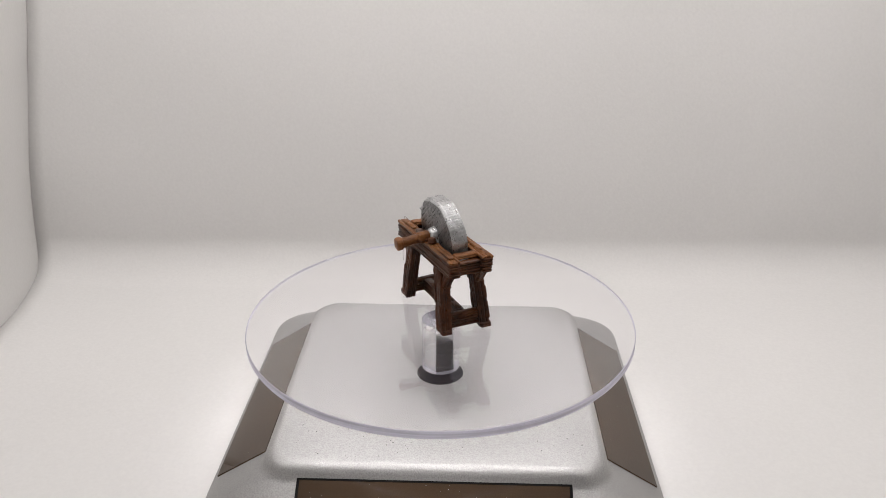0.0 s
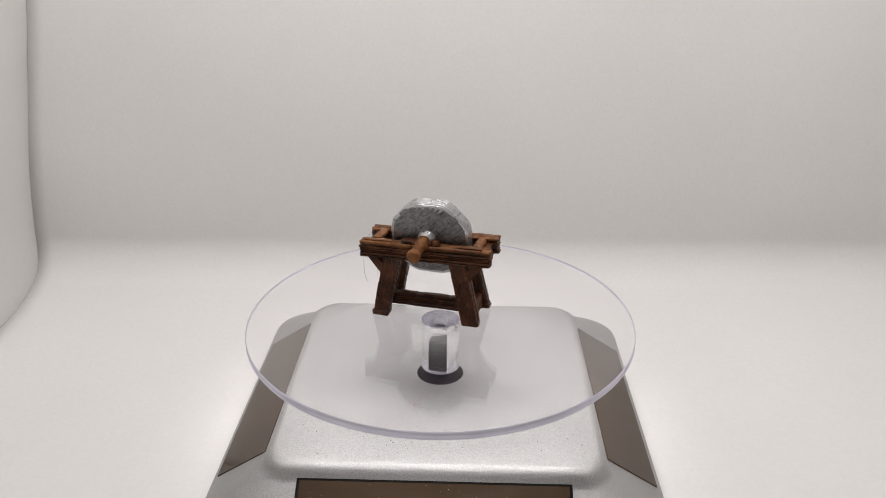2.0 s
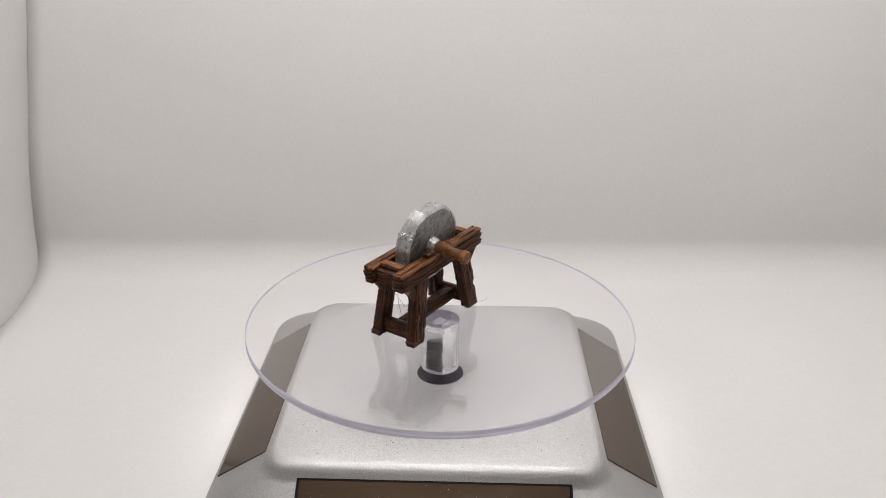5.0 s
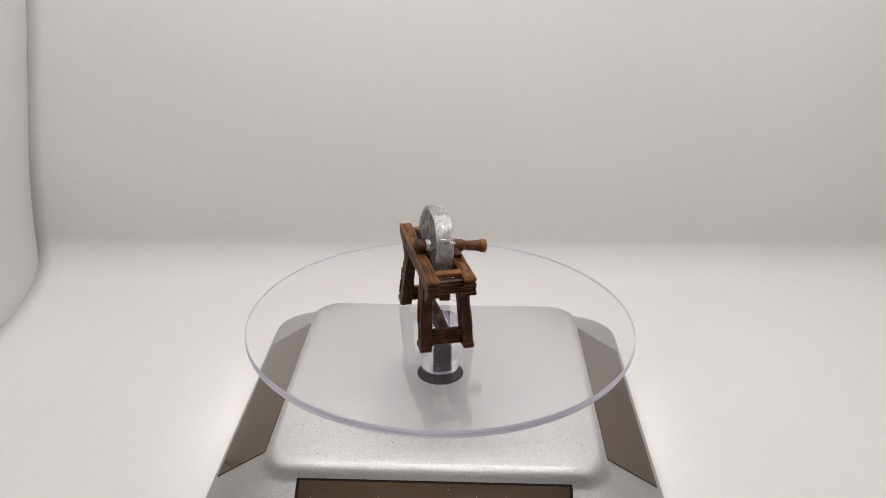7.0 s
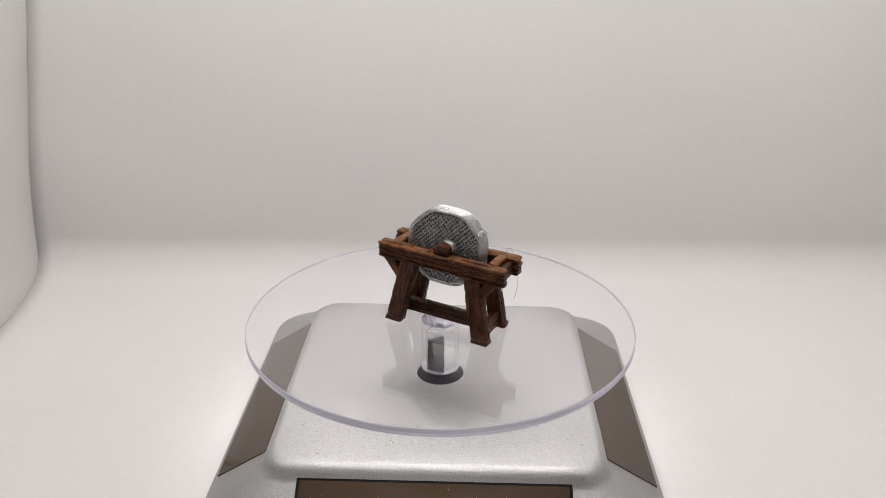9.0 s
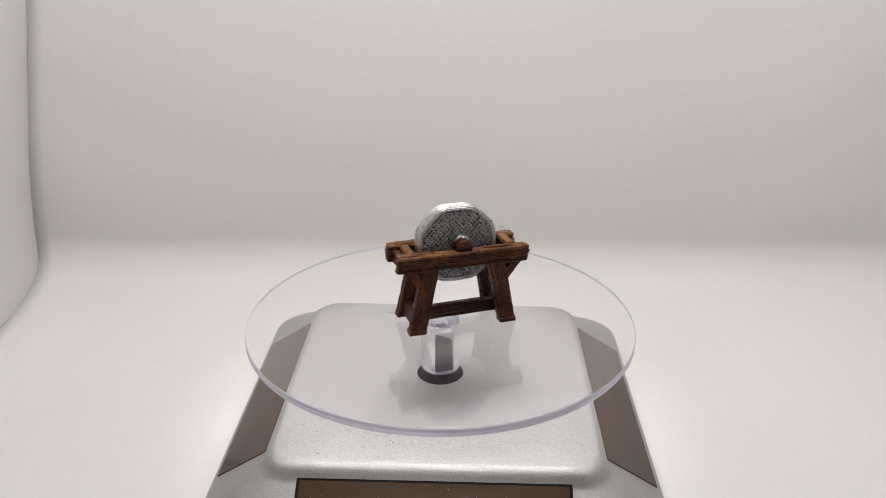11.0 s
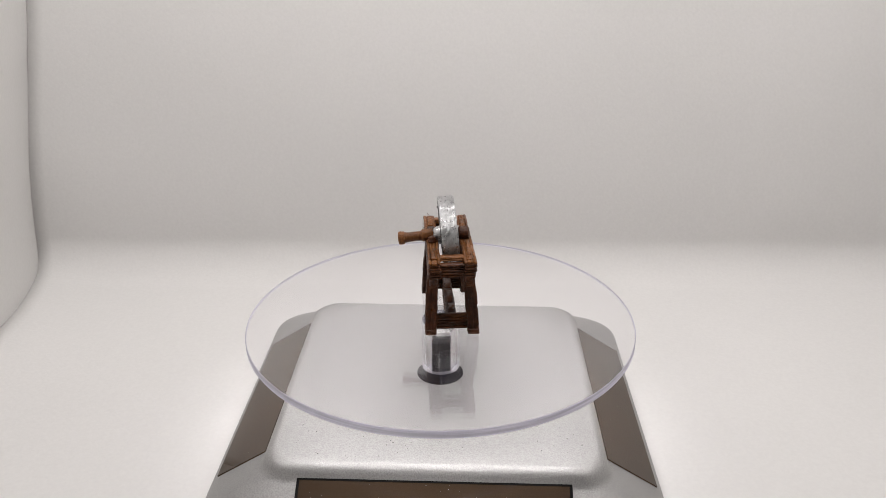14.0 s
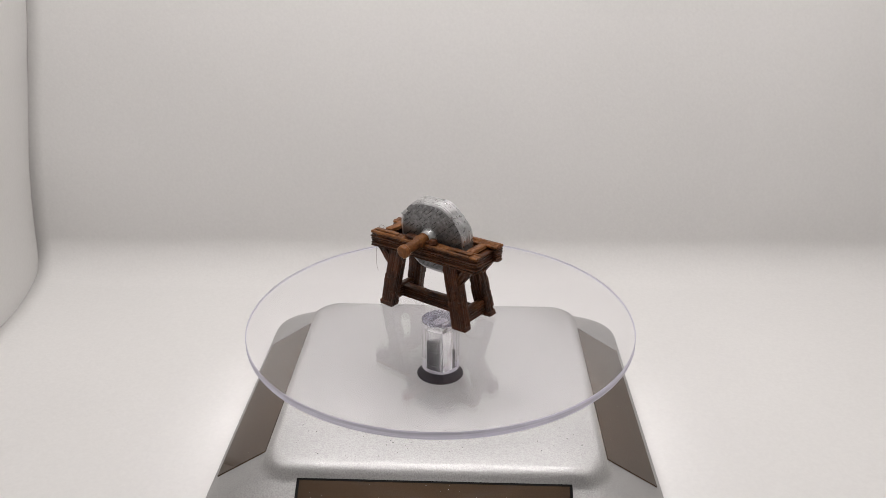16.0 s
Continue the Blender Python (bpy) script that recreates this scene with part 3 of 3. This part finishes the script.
def build_grindstone():
    root = tagged(new("grindstone_model"), "miniature wooden grindstone bench with silver wheel on a clear disc", "grindstone")
    # long top beams
    for s, seed in ((-1, 1.3), (1, 2.7)):
        beam = layered_part("beam", WOOD, root, "long grooved brown top beam", 6, (0, s * 4.3, 16.3), (0, s * 4.3, 20.1), 17.3, 1.5, 0.55, 0.68, 0.20, seed, per_side=40, wavy=0.04)
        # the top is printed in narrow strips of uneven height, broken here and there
        rng = random.Random(int(seed * 41))
        for y in (-1.08, -0.36, 0.36, 1.08):
            x0 = -17.35 + rng.uniform(0, 0.4)
            while x0 < 16.8:
                x1 = min(17.35 - rng.uniform(0, 0.3), x0 + rng.uniform(7.0, 22.0))
                if x1 > 15.0:
                    x1 = 17.35 - rng.uniform(0, 0.3)
                h = 20.55 + rng.uniform(0.0, 0.16)
                c = (x0 + x1) / 2
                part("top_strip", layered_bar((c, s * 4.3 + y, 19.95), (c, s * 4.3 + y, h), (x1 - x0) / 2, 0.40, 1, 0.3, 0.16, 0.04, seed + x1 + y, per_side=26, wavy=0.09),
                     WOOD_LIT_TONE, beam, "brown top strip with overhead light put into its colour")
                x0 = x1 + rng.uniform(0.02, 0.12)
        # the beams sag a little towards one end
        drop, sag = (0.08, -0.7) if s > 0 else (0.18, -0.5)
        beam.matrix_basis = Matrix.Translation((0.15 * MM, 0, -drop * MM)) @ Matrix.Rotation(radians(sag), 4, "Y")
        rng = random.Random(int(seed * 10))
        for _ in range(9):
            w = rng.uniform(0.9, 3.6)
            xx = rng.choice((-1, 1)) * rng.uniform(5.5, 16.4 - w)
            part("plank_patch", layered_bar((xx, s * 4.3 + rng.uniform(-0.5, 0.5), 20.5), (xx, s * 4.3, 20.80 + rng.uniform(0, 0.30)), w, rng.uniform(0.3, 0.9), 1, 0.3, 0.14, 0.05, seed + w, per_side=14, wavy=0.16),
                 WOOD_LIT_TONE, beam)
    # splayed legs
    for sx in (-1, 1):
        for sy in (-1, 1):
            seed = 4.1 + sx + 2 * sy
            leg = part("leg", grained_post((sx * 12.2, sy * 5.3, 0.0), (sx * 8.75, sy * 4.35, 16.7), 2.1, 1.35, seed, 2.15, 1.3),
                       WOOD_SHADED_TONE, root, "splayed brown leg, shade put into its tone, with vertical grain")
            part("foot", layered_bar((sx * 12.25, sy * 5.35, 0.0), (sx * 12.1, sy * 5.3, 1.3), 2.2, 1.45, 2, 0.5, 0.16, 0.12, seed + 9, wavy=0.06), WOOD_SHADED_TONE, leg)
            # slivers printed along the leg's flanks
            rng = random.Random(int(seed * 31) + 2)
            for _ in range(4):
                z0 = rng.uniform(2.0, 9.0)
                z1 = z0 + rng.uniform(2.5, 6.0)
                off = rng.choice((-1.0, -0.35, 0.4, 1.1))
                at = lambda z: (sx * (12.2 - 3.45 * z / 16.7) + off * 1.5, sy * (5.3 - 0.95 * z / 16.7 + 1.22), z)
                part("sliver", grained_post(at(z0), at(z1), 0.36, 0.24, seed + z0, pitch=1.2, depth=0.06, rows=10), WOOD_SHADED_TONE, leg)
            # brace from the leg up to the beam's end
            part("brace", grained_post((sx * 10.4, sy * 4.5, 11.7), (sx * 14.4, sy * 4.4, 16.7), 1.45, 1.0, seed + 3, pitch=1.0, depth=0.25, rows=12), WOOD, root, "short slanting brace under the beam")
    # crosspieces at both ends
    for sx in (-1, 1):
        part("crossbar", layered_bar((sx * 13.2, 0, 19.7), (sx * 13.2, 0, 20.75), 1.05, 3.0, 2, 0.25, 0.14, 0.1, 7 + sx, per_side=10), WOOD_LIT_TONE, root, "thin crossbar between the beams")
        layered_part("end_board", WOOD, root, "grooved end board between the beams", 5, (sx * 15.0, 0, 16.2), (sx * 15.0, 0, 19.6), 0.9, 3.2, 0.3, 0.45, 0.12, 9 + sx, per_side=10)
        layered_part("stretcher", WOOD, root, "low stretcher between two legs", 5, (sx * 11.9, 0, 0.7), (sx * 11.7, 0, 4.5), 1.0, 4.1, 0.3, 0.42, 0.12, 12 + sx, per_side=12)
    rail = layered_part("rail", WOOD_SHADED_TONE, root, "long low rail joining the stretchers", 5, (0, 0, 0.9), (0, 0, 4.3), 11.0, 1.3, 0.4, 0.40, 0.14, 15, per_side=30, wavy=0.04)
    for k, (xx, w) in enumerate(((-6.2, 2.4), (1.2, 3.4), (7.4, 2.0))):
        part("plank_patch", layered_bar((xx, 0.1, 4.2), (xx, 0.1, 4.46), w, 0.8, 1, 0.3, 0.1, 0.05, 16 + k, per_side=16, wavy=0.2), WOOD, rail)
    build_wheel(root)
    build_handle(root)
    build_bearing(root)
    # stray plastic strands left by printing
    strands = [[(-15.8, -5.9, 20.6), (-14.6, -6.1, 19.4), (-13.6, -6.2, 17.6)],
               [(-16.6, -4.0, 16.3), (-16.9, -4.3, 13.5), (-16.6, -4.8, 10.5), (-15.9, -5.0, 8.6)],
               [(-8.0, 3.0, 12.5), (-7.4, 3.2, 10.8), (-7.6, 3.0, 9.9)],
               [(-14.6, -2.5, 16.2), (-13.9, 0.2, 13.9), (-14.2, -1.6, 13.5), (-13.4, -3.6, 10.2)],
               [(-15.2, -4.6, 21.0), (-14.2, -4.9, 22.2), (-13.2, -4.4, 21.8), (-14.0, -4.2, 21.0)],
               [(14.6, -6.8, 0.12), (15.6, -7.6, 0.1), (16.8, -7.9, 0.1), (17.8, -7.3, 0.12)],
               [(12.4, 2.0, 12.5), (12.9, 2.4, 11.2), (12.6, 2.9, 10.4)]]
    for pts in strands:
        fine = []
        for a, b in zip(pts, pts[1:]):
            fine += [Vector(a).lerp(Vector(b), i / 4) for i in range(4)]
        fine.append(Vector(pts[-1]))
        for i in range(1, len(fine) - 1):
            fine[i] = (fine[i - 1] + fine[i] * 2 + fine[i + 1]) / 4
        part("strand", thread(fine, 0.045), STRAND, root, "thin stray plastic strand")
    return root


GRINDSTONE = build_grindstone()

# ---- the turning ----
SPEED = 24.23
START = -2.7 * SPEED


def motions():
    platter, model = [], []
    for i in range(33):
        t = i * 0.5
        turn = Matrix.Rotation(radians(START + SPEED * t), 4, "Z")
        turn = turn @ pose(0, 0, 0, 0.5, 0, 0)
        platter.append((t, turn))
        model.append((t, turn @ pose(-3.06 * MM, 2.38 * MM, 0.30 * MM, 0, -1.55, -0.7)))
    walk(PLATTER, platter)
    walk(GRINDSTONE, model)


motions()
